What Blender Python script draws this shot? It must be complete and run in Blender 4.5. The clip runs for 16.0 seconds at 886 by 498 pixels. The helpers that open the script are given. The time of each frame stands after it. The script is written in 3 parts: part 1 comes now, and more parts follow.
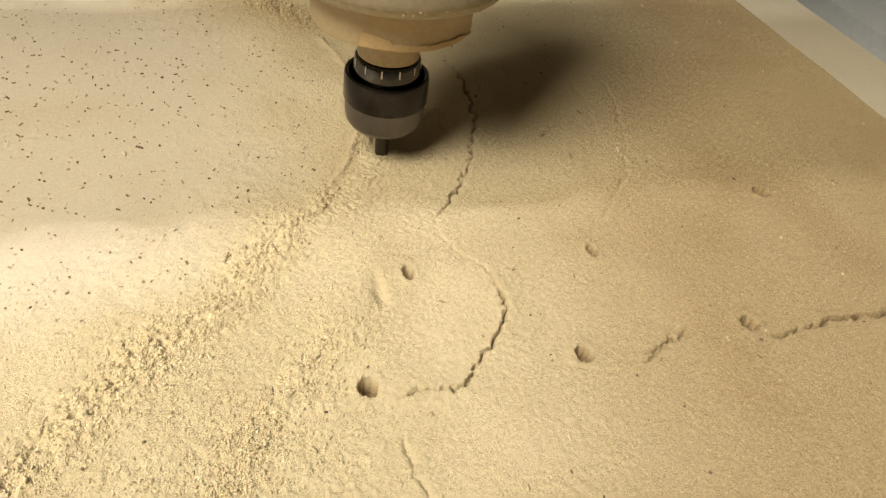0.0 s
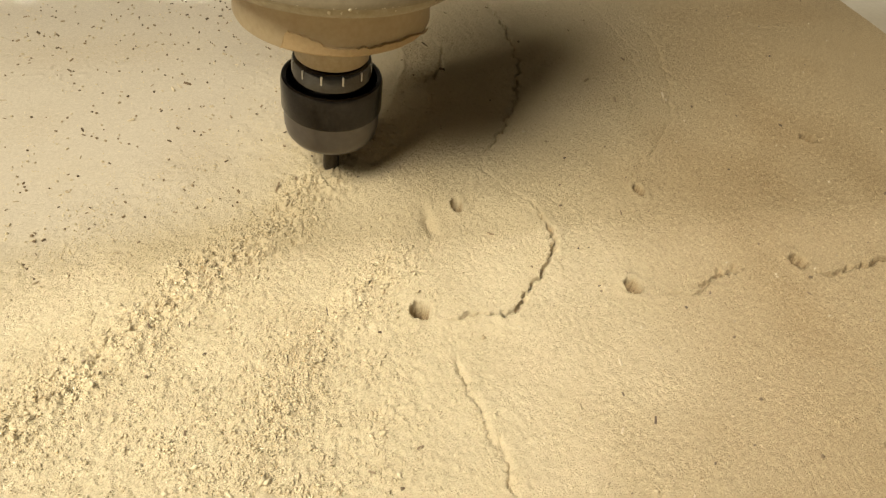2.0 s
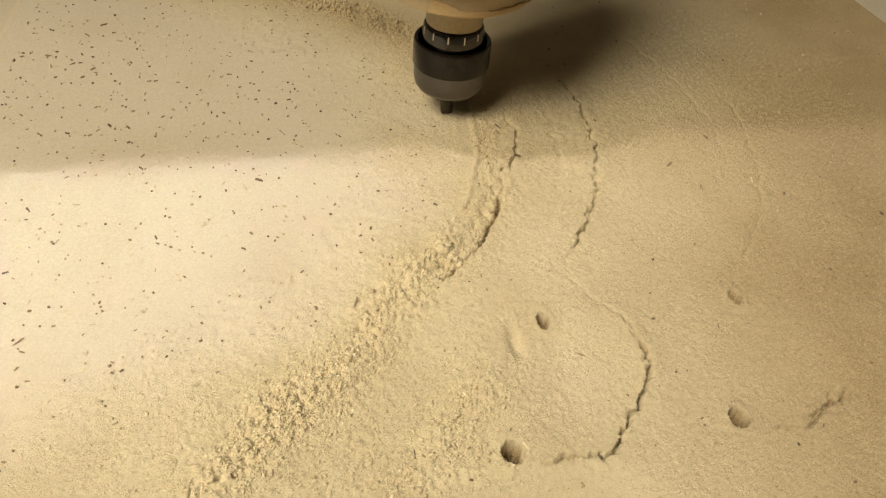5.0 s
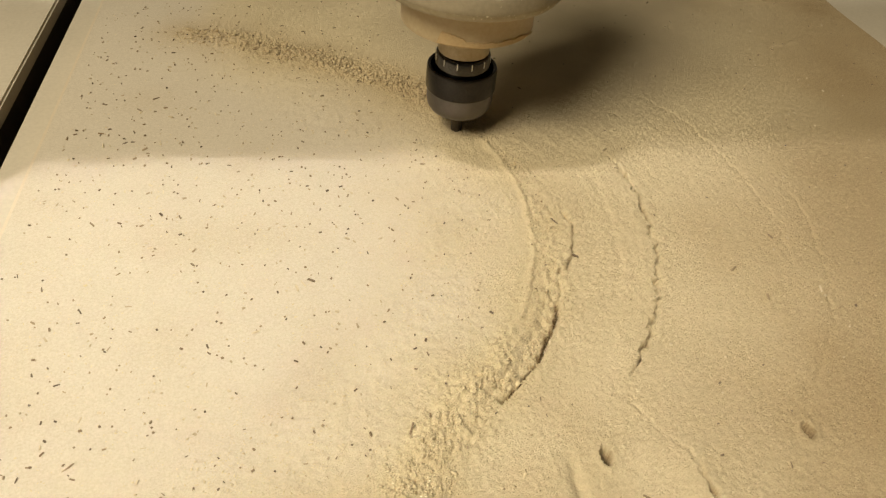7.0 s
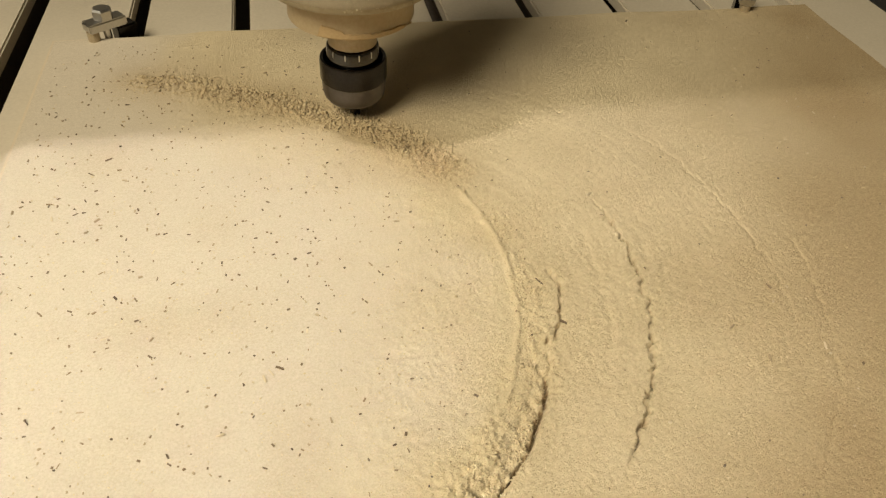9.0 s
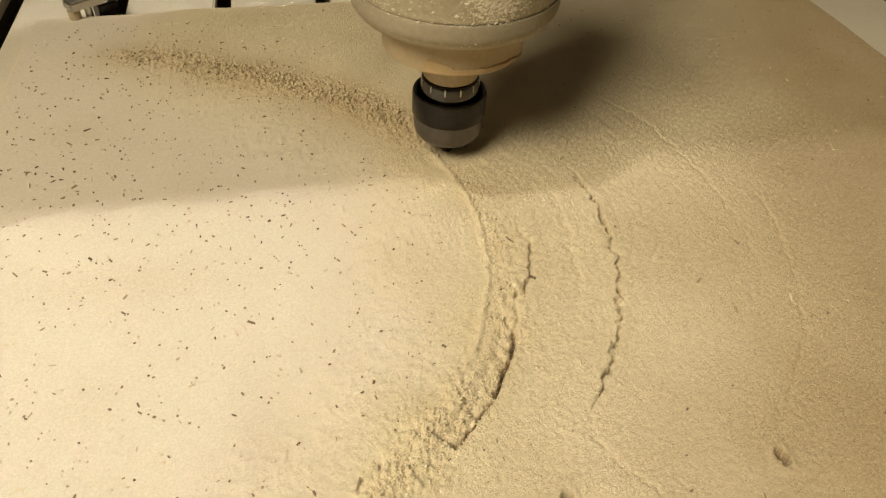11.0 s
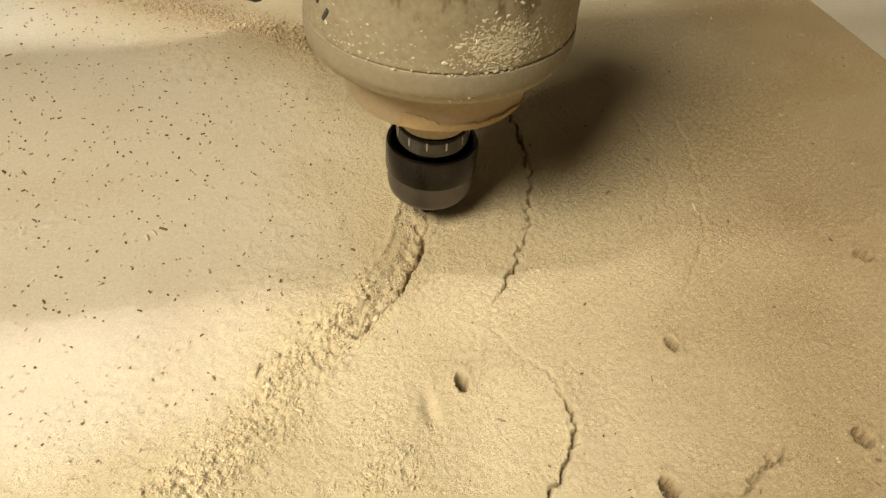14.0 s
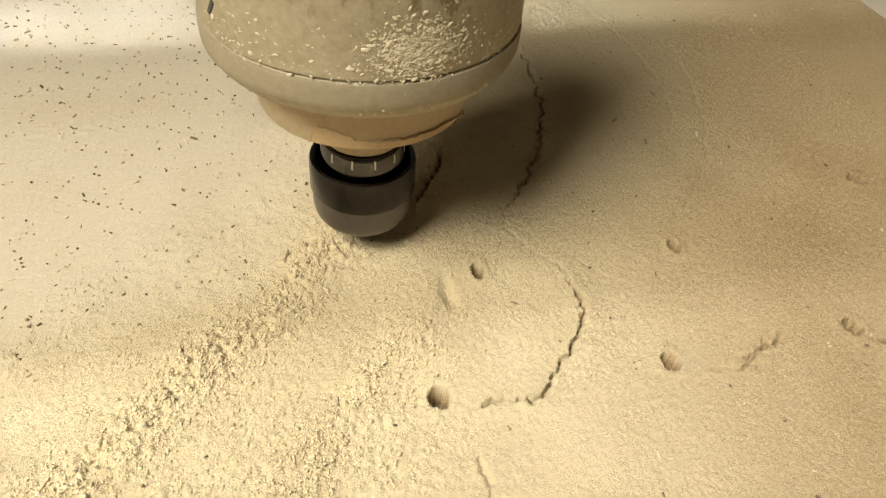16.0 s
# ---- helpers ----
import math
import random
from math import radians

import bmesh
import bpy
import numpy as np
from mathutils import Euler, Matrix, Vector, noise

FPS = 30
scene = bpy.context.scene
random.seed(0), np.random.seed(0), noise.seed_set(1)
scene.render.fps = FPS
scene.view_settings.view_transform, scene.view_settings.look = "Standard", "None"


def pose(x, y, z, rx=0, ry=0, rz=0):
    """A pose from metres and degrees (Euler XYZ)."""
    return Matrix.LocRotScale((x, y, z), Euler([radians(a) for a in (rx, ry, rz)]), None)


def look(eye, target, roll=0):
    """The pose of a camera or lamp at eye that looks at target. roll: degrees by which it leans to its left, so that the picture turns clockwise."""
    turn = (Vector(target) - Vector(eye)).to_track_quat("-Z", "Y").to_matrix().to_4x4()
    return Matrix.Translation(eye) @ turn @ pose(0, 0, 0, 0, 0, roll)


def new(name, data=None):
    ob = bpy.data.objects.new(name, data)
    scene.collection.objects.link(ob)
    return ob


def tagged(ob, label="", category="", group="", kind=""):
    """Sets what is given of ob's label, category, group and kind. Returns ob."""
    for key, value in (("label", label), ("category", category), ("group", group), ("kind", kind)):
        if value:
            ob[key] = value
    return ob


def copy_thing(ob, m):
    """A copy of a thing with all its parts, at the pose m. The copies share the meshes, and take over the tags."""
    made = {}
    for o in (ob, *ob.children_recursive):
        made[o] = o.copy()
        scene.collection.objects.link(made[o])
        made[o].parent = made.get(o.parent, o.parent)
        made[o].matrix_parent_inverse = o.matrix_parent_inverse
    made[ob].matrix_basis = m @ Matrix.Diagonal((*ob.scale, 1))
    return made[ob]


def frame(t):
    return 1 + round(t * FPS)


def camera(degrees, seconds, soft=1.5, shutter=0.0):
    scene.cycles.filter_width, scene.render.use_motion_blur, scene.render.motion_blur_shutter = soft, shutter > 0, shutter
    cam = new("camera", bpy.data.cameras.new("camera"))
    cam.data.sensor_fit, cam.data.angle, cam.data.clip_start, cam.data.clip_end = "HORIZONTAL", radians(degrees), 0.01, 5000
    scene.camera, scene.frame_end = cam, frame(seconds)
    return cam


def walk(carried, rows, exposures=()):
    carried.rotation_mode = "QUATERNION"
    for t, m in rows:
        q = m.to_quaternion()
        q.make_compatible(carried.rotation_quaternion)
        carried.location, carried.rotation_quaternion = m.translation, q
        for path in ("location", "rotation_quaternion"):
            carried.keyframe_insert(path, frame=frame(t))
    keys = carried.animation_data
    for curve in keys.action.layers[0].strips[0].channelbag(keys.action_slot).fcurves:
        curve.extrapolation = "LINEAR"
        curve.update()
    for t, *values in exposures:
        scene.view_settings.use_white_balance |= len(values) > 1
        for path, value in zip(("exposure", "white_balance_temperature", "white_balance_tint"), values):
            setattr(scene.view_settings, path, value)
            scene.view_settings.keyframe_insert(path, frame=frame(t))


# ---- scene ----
cam = camera(62.5, 16.0, soft=1.3)
PATH = [
    (0, (-0.0574, -0.1771, 0.1771), (0.0056, -0.0151, 0.0249), 9.05),
    (0.5, (-0.0602, -0.1846, 0.1678), (0.0015, -0.0244, 0.0132), 8.90),
    (1, (-0.0656, -0.1872, 0.1622), (-0.0056, -0.0288, 0.0052), 9.09),
    (1.5, (-0.0685, -0.1864, 0.1635), (-0.0115, -0.0275, 0.0058), 8.73),
    (2, (-0.0690, -0.1863, 0.1649), (-0.0122, -0.0273, 0.0072), 8.83),
    (2.5, (-0.0773, -0.1822, 0.1634), (-0.0243, -0.0224, 0.0052), 8.49),
    (3, (-0.0802, -0.1797, 0.1631), (-0.0292, -0.0200, 0.0042), 8.33),
    (3.5, (-0.0806, -0.1777, 0.1635), (-0.0307, -0.0183, 0.0040), 8.09),
    (4, (-0.0797, -0.1714, 0.1672), (-0.0308, -0.0104, 0.0089), 7.22),
    (4.2, (-0.0775, -0.1673, 0.1703), (-0.0289, -0.0051, 0.0131), 6.75),
    (6.3, (-0.0798, -0.1260, 0.1954), (-0.0412, 0.0394, 0.0387), 5.52),
    (6.5, (-0.0823, -0.1238, 0.1976), (-0.0439, 0.0420, 0.0415), 5.70),
    (7, (-0.0852, -0.1162, 0.2017), (-0.0482, 0.0511, 0.0468), 5.52),
    (7.5, (-0.0841, -0.1040, 0.2039), (-0.0492, 0.0635, 0.0487), 5.48),
    (8, (-0.0785, -0.0934, 0.2075), (-0.0423, 0.0729, 0.0514), 4.98),
    (8.5, (-0.0753, -0.0850, 0.2083), (-0.0378, 0.0815, 0.0526), 3.50),
    (9, (-0.0752, -0.0807, 0.2109), (-0.0347, 0.0840, 0.0540), 3.72),
    (9.2, (-0.0724, -0.0841, 0.2109), (-0.0343, 0.0827, 0.0557), 2.91),
    (11.3, (-0.0634, -0.1002, 0.2005), (-0.0221, 0.0642, 0.0436), 2.86),
    (11.5, (-0.0592, -0.1032, 0.1998), (-0.0172, 0.0611, 0.0430), 2.44),
    (12, (-0.0554, -0.1094, 0.1968), (-0.0108, 0.0536, 0.0393), 2.49),
    (12.5, (-0.0537, -0.1116, 0.1965), (-0.0080, 0.0518, 0.0397), 2.40),
    (13, (-0.0521, -0.1132, 0.1962), (-0.0067, 0.0499, 0.0391), 2.19),
    (13.5, (-0.0511, -0.1181, 0.1914), (-0.0050, 0.0441, 0.0336), 2.83),
    (14, (-0.0475, -0.1264, 0.1856), (0.0005, 0.0336, 0.0261), 4.83),
    (14.5, (-0.0526, -0.1377, 0.1778), (-0.0027, 0.0213, 0.0178), 6.22),
    (15, (-0.0585, -0.1453, 0.1775), (-0.0099, 0.0158, 0.0192), 5.87),
    (15.5, (-0.0578, -0.1557, 0.1741), (-0.0096, 0.0057, 0.0160), 5.64),
    (16, (-0.0608, -0.1594, 0.1698), (-0.0121, 0.0014, 0.0114), 5.97),
]
EXPOSURES = [(0, 0.02, 6500, 10), (2.5, 0.06, 6330, 10), (4, -0.18, 6600, 10), (7, -0.36, 6830, 10), (9, -0.38, 6830, 10), (12.5, -0.22, 6880, 10), (14.5, 0.02, 6500, 10), (16, 0.24, 6200, 10)]
walk(cam, [(t, look(eye, target, roll)) for t, eye, target, roll in PATH], EXPOSURES)

# the tool's way over the board: seconds, x, y and the height of the collet nut's lower rim
TOOL = [
    (0, 0.0055, 0.0741, 0.0154),
    (0.5, -0.0021, 0.0573, 0.0154),
    (1, -0.0131, 0.0391, 0.0154),
    (1.5, -0.0265, 0.0257, 0.0154),
    (2, -0.0406, 0.0264, 0.0154),
    (2.5, -0.0341, 0.0341, 0.0131),
    (3, -0.0223, 0.0523, 0.0131),
    (3.5, -0.0146, 0.0691, 0.0131),
    (4, -0.0093, 0.0855, 0.0131),
    (4.2, -0.0062, 0.0972, 0.0131),
    (6.3, -0.0088, 0.1639, 0.0131),
    (6.5, -0.0103, 0.1714, 0.0131),
    (7, -0.0169, 0.1894, 0.0131),
    (7.5, -0.0265, 0.2048, 0.0131),
    (8, -0.0400, 0.2225, 0.0131),
    (8.5, -0.0551, 0.2397, 0.0131),
    (9, -0.0460, 0.2509, 0.0100),
    (9.2, -0.0392, 0.2489, 0.0100),
    (11.3, 0.0067, 0.1739, 0.0100),
    (11.5, 0.0098, 0.1694, 0.0100),
    (12, 0.0135, 0.1520, 0.0100),
    (12.5, 0.0155, 0.1357, 0.0100),
    (13, 0.0146, 0.1165, 0.0100),
    (13.5, 0.0122, 0.0997, 0.0100),
    (14, 0.0079, 0.0832, 0.0100),
    (14.5, 0.0015, 0.0661, 0.0100),
    (15, -0.0067, 0.0489, 0.0100),
    (15.5, -0.0190, 0.0311, 0.0100),
    (16, -0.0342, 0.0249, 0.0100),
]

U = 0.077  # plan unit: the plan below is drawn in units of 77 mm

# ---- light ----
world = bpy.data.worlds.new("workshop_air")
scene.world = world
world.use_nodes = True
world.node_tree.nodes["Background"].inputs["Color"].default_value = (1.0, 0.88, 0.70, 1)
world.node_tree.nodes["Background"].inputs["Strength"].default_value = 0.19


def area_lamp(name, place, target, sx, sy, power, colour, spread=180):
    data = bpy.data.lights.new(name, "AREA")
    data.shape, data.size, data.size_y, data.energy, data.color = "RECTANGLE", sx, sy, power, colour
    data.spread = radians(spread)
    ob = new(name, data)
    ob.matrix_world = look(place, target)
    return ob


# one ceiling bulb and, beside it, an added fill brightening the board's west half
area_lamp("ceiling_lamp_light", (-0.90, 0.0, 3.00), (-0.05, 0.10, 0), 0.12, 0.12, 22, (0.96, 0.97, 0.92))
area_lamp("west_fill_light", (-0.96, 0.0, 3.00), (-0.22, 0.10, 0), 0.12, 0.12, 0.62, (0.92, 0.97, 0.97), 18)
area_lamp("work_lamp_light", (-0.82, -0.50, 1.26), (0, 0.1, 0), 0.64, 0.64, 38.0, (1.0, 0.93, 0.755))


# ---- materials ----
def material(name, base, rough=0.8, metal=0.0):
    mat = bpy.data.materials.new(name)
    mat.use_nodes = True
    nt = mat.node_tree
    bsdf = nt.nodes["Principled BSDF"]
    bsdf.inputs["Base Color"].default_value = (*base, 1)
    bsdf.inputs["Roughness"].default_value = rough
    bsdf.inputs["Metallic"].default_value = metal
    return mat, nt, bsdf


def link(nt, a, b):
    nt.links.new(a, b)


def noise_node(nt, scale, detail=4, rough=0.6, coords="Object"):
    tc = nt.nodes.new("ShaderNodeTexCoord")
    n = nt.nodes.new("ShaderNodeTexNoise")
    n.inputs["Scale"].default_value, n.inputs["Detail"].default_value, n.inputs["Roughness"].default_value = scale, detail, rough
    link(nt, tc.outputs[coords], n.inputs["Vector"])
    return n


def ramp(nt, source, stops):
    r = nt.nodes.new("ShaderNodeValToRGB")
    while len(r.color_ramp.elements) < len(stops):
        r.color_ramp.elements.new(0.5)
    for e, (p, c) in zip(r.color_ramp.elements, stops):
        e.position, e.color = p, (*c, 1)
    link(nt, source, r.inputs["Fac"])
    return r


def mix(nt, kind, fac, a, b):
    m = nt.nodes.new("ShaderNodeMix")
    m.data_type, m.blend_type = "RGBA", kind
    m.inputs[0].default_value = fac
    link(nt, a, m.inputs[6])
    link(nt, b, m.inputs[7])
    return m.outputs[2]


def bump(nt, bsdf, source, strength, distance):
    b = nt.nodes.new("ShaderNodeBump")
    b.inputs["Strength"].default_value, b.inputs["Distance"].default_value = strength, distance
    link(nt, source, b.inputs["Height"])
    link(nt, b.outputs["Normal"], bsdf.inputs["Normal"])


def varied(name, dark, light, scale_big, scale_small, rough=0.85, metal=0.0, relief=0.0003, strength=0.6, low=0.3, high=0.7):
    """A surface with broad stains and a fine grain."""
    mat, nt, bsdf = material(name, light, rough, metal)
    big, small = noise_node(nt, scale_big, 3), noise_node(nt, scale_small, 5, 0.7)
    mid = [(a + b) / 2 for a, b in zip(dark, light)]
    a = ramp(nt, big.outputs["Fac"], [(low, mid), (high, light)])
    b = ramp(nt, small.outputs["Fac"], [(low, dark), (high, light)])
    link(nt, mix(nt, "MIX", 0.5, a.outputs["Color"], b.outputs["Color"]), bsdf.inputs["Base Color"])
    bump(nt, bsdf, small.outputs["Fac"], strength, relief)
    return mat


MDF = varied("mdf_face", (0.50, 0.40, 0.27), (0.66, 0.55, 0.39), 14, 900, 0.62, relief=0.00015, strength=0.35)
DUST = varied("sawdust", (0.49, 0.385, 0.22), (0.70, 0.575, 0.365), 30, 1900, 0.95, relief=0.0007, strength=1.0, low=0.34, high=0.64)


def thin_film(mat, film_dark, film_light):
    """Where the dust lies thin, the board's paler face shows through."""
    nt = mat.node_tree
    bsdf = nt.nodes["Principled BSDF"]
    old = bsdf.inputs["Base Color"].links[0].from_socket
    depth = nt.nodes.new("ShaderNodeAttribute")
    depth.attribute_name = "depth"
    fine = noise_node(nt, 1300, 4, 0.7)
    under = ramp(nt, fine.outputs["Fac"], [(0.3, film_dark), (0.7, film_light)])
    m = nt.nodes.new("ShaderNodeMix")
    m.data_type = "RGBA"
    link(nt, depth.outputs["Fac"], m.inputs[0])
    link(nt, under.outputs["Color"], m.inputs[6])
    link(nt, old, m.inputs[7])
    relief = nt.nodes.new("ShaderNodeMapRange")
    relief.inputs["To Min"].default_value, relief.inputs["To Max"].default_value = 0.5, 1.0
    link(nt, depth.outputs["Fac"], relief.inputs["Value"])
    link(nt, relief.outputs["Result"], next(n for n in nt.nodes if n.bl_idname == "ShaderNodeBump").inputs["Strength"])
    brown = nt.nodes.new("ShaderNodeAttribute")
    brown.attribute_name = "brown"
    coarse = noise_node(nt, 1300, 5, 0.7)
    dark_brown = ramp(nt, coarse.outputs["Fac"], [(0.36, (0.31, 0.21, 0.10)), (0.62, (0.48, 0.355, 0.19))])
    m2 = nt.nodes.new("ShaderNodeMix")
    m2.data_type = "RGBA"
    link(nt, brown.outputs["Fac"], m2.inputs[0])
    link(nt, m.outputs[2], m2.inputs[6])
    link(nt, dark_brown.outputs["Color"], m2.inputs[7])
    # cuts and holes: bare brown MDF, darkened further as painted shade
    pit_shade = nt.nodes.new("ShaderNodeMapRange")
    pit_shade.inputs["From Min"].default_value, pit_shade.inputs["From Max"].default_value = 1.0, 1.5
    link(nt, brown.outputs["Fac"], pit_shade.inputs["Value"])
    pit_brown = ramp(nt, coarse.outputs["Fac"], [(0.38, (0.17, 0.105, 0.045)), (0.62, (0.36, 0.25, 0.125))])
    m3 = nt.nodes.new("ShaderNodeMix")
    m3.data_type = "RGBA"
    link(nt, pit_shade.outputs["Result"], m3.inputs[0])
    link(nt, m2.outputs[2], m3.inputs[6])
    link(nt, pit_brown.outputs["Color"], m3.inputs[7])
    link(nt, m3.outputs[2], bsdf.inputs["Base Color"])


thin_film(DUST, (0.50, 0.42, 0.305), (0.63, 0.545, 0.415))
BED = varied("dusty_bed", (0.46, 0.39, 0.28), (0.61, 0.53, 0.40), 18, 500, 0.5, relief=0.0001, strength=0.3)
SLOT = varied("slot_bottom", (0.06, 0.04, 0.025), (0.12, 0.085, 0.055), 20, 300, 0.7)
STEEL = varied("bright_steel", (0.45, 0.43, 0.40), (0.62, 0.60, 0.56), 60, 600, 0.28, 1.0, relief=0.00003, strength=0.2)
BLACK_STEEL = varied("black_oxide_steel", (0.020, 0.018, 0.018), (0.050, 0.046, 0.044), 80, 700, 0.25, 1.0, relief=0.00003, strength=0.2)
GREY_STEEL = varied("worn_grey_steel", (0.10, 0.09, 0.088), (0.15, 0.137, 0.13), 80, 300, 0.36, 0.9, relief=0.00003, strength=0.2)
COLLAR = varied("dark_bright_steel", (0.05, 0.048, 0.046), (0.11, 0.105, 0.10), 60, 300, 0.16, 1.0, relief=0.00003, strength=0.2)
BRASS = varied("dusty_shaft", (0.30, 0.23, 0.13), (0.48, 0.39, 0.26), 60, 700, 0.5, 0.4, relief=0.00005)
DARK_CARBIDE = varied("carbide", (0.03, 0.025, 0.02), (0.09, 0.075, 0.06), 200, 900, 0.35, 0.7)
HOUSING = varied("dusty_aluminium", (0.25, 0.195, 0.11), (0.41, 0.35, 0.235), 30, 420, 0.65, 0.15, relief=0.0003, strength=0.5, low=0.36, high=0.64)
HOUSING_RIM = varied("dusty_aluminium_rim", (0.19, 0.15, 0.09), (0.33, 0.275, 0.18), 40, 500, 0.65, 0.1, relief=0.0002, strength=0.5)


def grimed(mat, dark, low, high):
    """Dark greasy grime in upright streaks where the dust has been rubbed off, above a given height on the thing."""
    nt = mat.node_tree
    bsdf = nt.nodes["Principled BSDF"]
    old = bsdf.inputs["Base Color"].links[0].from_socket
    tc, sep, stretch, blot = (nt.nodes.new("ShaderNode" + n) for n in ("TexCoord", "SeparateXYZ", "Mapping", "TexNoise"))
    stretch.inputs["Scale"].default_value = (1, 1, 0.45)
    blot.inputs["Scale"].default_value, blot.inputs["Detail"].default_value, blot.inputs["Roughness"].default_value = 130, 6, 0.72
    link(nt, tc.outputs["Object"], sep.inputs["Vector"])
    link(nt, tc.outputs["Object"], stretch.inputs["Vector"])
    link(nt, stretch.outputs["Vector"], blot.inputs["Vector"])
    reach = nt.nodes.new("ShaderNodeMapRange")
    reach.inputs["From Min"].default_value, reach.inputs["From Max"].default_value = low, high
    reach.inputs["To Min"].default_value, reach.inputs["To Max"].default_value = -0.18, 0.09
    link(nt, sep.outputs["Z"], reach.inputs["Value"])
    add = nt.nodes.new("ShaderNodeMath")
    link(nt, blot.outputs["Fac"], add.inputs[0])
    link(nt, reach.outputs["Result"], add.inputs[1])
    share = nt.nodes.new("ShaderNodeMapRange")
    share.inputs["From Min"].default_value, share.inputs["From Max"].default_value, share.inputs["To Max"].default_value = 0.53, 0.62, 0.75
    link(nt, add.outputs[0], share.inputs["Value"])
    m = nt.nodes.new("ShaderNodeMix")
    m.data_type = "RGBA"
    link(nt, share.outputs["Result"], m.inputs[0])
    link(nt, old, m.inputs[6])
    m.inputs[7].default_value = (*dark, 1)
    link(nt, m.outputs[2], bsdf.inputs["Base Color"])


grimed(HOUSING, (0.12, 0.085, 0.03), 1.00 * U, 1.26 * U)
CAP = varied("dust_filmed_cap", (0.33, 0.24, 0.125), (0.45, 0.35, 0.21), 30, 500, 0.5, 0.1, relief=0.0001)
DUST_CAKE = varied("caked_dust", (0.42, 0.35, 0.23), (0.62, 0.54, 0.38), 60, 900, 0.95)
DUST_ORANGE = varied("orange_dust", (0.36, 0.24, 0.11), (0.50, 0.36, 0.19), 60, 900, 0.95, relief=0.0003)
CABLE = varied("black_cable", (0.006, 0.006, 0.006), (0.014, 0.013, 0.013), 90, 700, 0.55)
PRINT = varied("dark_print", (0.03, 0.03, 0.03), (0.06, 0.05, 0.05), 90, 700, 0.6)
PAINT = varied("machine_paint", (0.10, 0.10, 0.11), (0.16, 0.16, 0.17), 10, 300, 0.5)
WALL = varied("workshop_wall", (0.45, 0.40, 0.32), (0.58, 0.53, 0.44), 2, 60, 0.9)
FLOOR = varied("workshop_floor", (0.06, 0.055, 0.05), (0.13, 0.12, 0.11), 3, 80, 0.8)
CEIL = varied("workshop_ceiling", (0.55, 0.52, 0.46), (0.66, 0.63, 0.57), 2, 60, 0.9)
GREY_BOX = varied("grey_cover", (0.33, 0.33, 0.33), (0.46, 0.46, 0.45), 8, 200, 0.5)

CHIP, nt_chip, bs_chip = material("wood_splinters", (0.3, 0.2, 0.1), 0.9)
geo = nt_chip.nodes.new("ShaderNodeNewGeometry")
link(nt_chip, ramp(nt_chip, geo.outputs["Random Per Island"], [(0.0, (0.09, 0.06, 0.035)), (0.5, (0.26, 0.18, 0.10)), (1.0, (0.66, 0.55, 0.37))]).outputs["Color"], bs_chip.inputs["Base Color"])


# crumbs: each of its own shade, darker where the brown share is high
CRUMB, nt_crumb, bs_crumb = material("sawdust_crumbs", (0.58, 0.45, 0.25), 0.95)
geo = nt_crumb.nodes.new("ShaderNodeNewGeometry")
pale = ramp(nt_crumb, geo.outputs["Random Per Island"], [(0.0, (0.40, 0.29, 0.15)), (0.03, (0.55, 0.44, 0.265)), (1.0, (0.66, 0.545, 0.345))])
dark_brown = ramp(nt_crumb, geo.outputs["Random Per Island"], [(0.0, (0.30, 0.20, 0.095)), (0.5, (0.42, 0.31, 0.16)), (1.0, (0.50, 0.38, 0.21))])
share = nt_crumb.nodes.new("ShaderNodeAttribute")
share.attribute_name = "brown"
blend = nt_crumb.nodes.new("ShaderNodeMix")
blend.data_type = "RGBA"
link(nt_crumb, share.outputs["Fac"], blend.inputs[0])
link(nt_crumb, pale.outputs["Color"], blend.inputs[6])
link(nt_crumb, dark_brown.outputs["Color"], blend.inputs[7])
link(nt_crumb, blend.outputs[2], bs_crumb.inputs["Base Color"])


# ---- mesh helpers ----
def part(name, bm, mat, parent=None, label="", smooth=None):
    me = bpy.data.meshes.new(name)
    bm.to_mesh(me)
    bm.free()
    me.materials.append(mat)
    ob = new(name, me)
    if parent:
        ob.parent = parent
    if label:
        tagged(ob, label=label)
    if smooth is not None:
        me.shade_smooth()
        me.set_sharp_from_angle(angle=radians(smooth))
    return ob


def lathe(profile, steps=72):
    """A body of revolution from (radius, height) pairs, closed at both ends."""
    bm = bmesh.new()
    rings = []
    for r, z in profile:
        rings.append([bm.verts.new((r * math.cos(2 * math.pi * k / steps), r * math.sin(2 * math.pi * k / steps), z)) for k in range(steps)])
    for a, b in zip(rings, rings[1:]):
        for k in range(steps):
            bm.faces.new((a[k], a[(k + 1) % steps], b[(k + 1) % steps], b[k]))
    bm.faces.new(rings[0][::-1])
    bm.faces.new(rings[-1])
    return bm


def box(x0, x1, y0, y1, z0, z1, bevel=0.0, bm=None):
    bm = bm or bmesh.new()
    m = Matrix.LocRotScale(((x0 + x1) / 2, (y0 + y1) / 2, (z0 + z1) / 2), None, (x1 - x0, y1 - y0, z1 - z0))
    made = bmesh.ops.create_cube(bm, size=1, matrix=m)
    if bevel:
        edges = {e for v in made["verts"] for e in v.link_edges}
        bmesh.ops.bevel(bm, geom=list(edges), offset=bevel, segments=2, affect="EDGES")
    return bm


def empty(name, m):
    ob = new(name)
    ob.matrix_world = m
    return ob


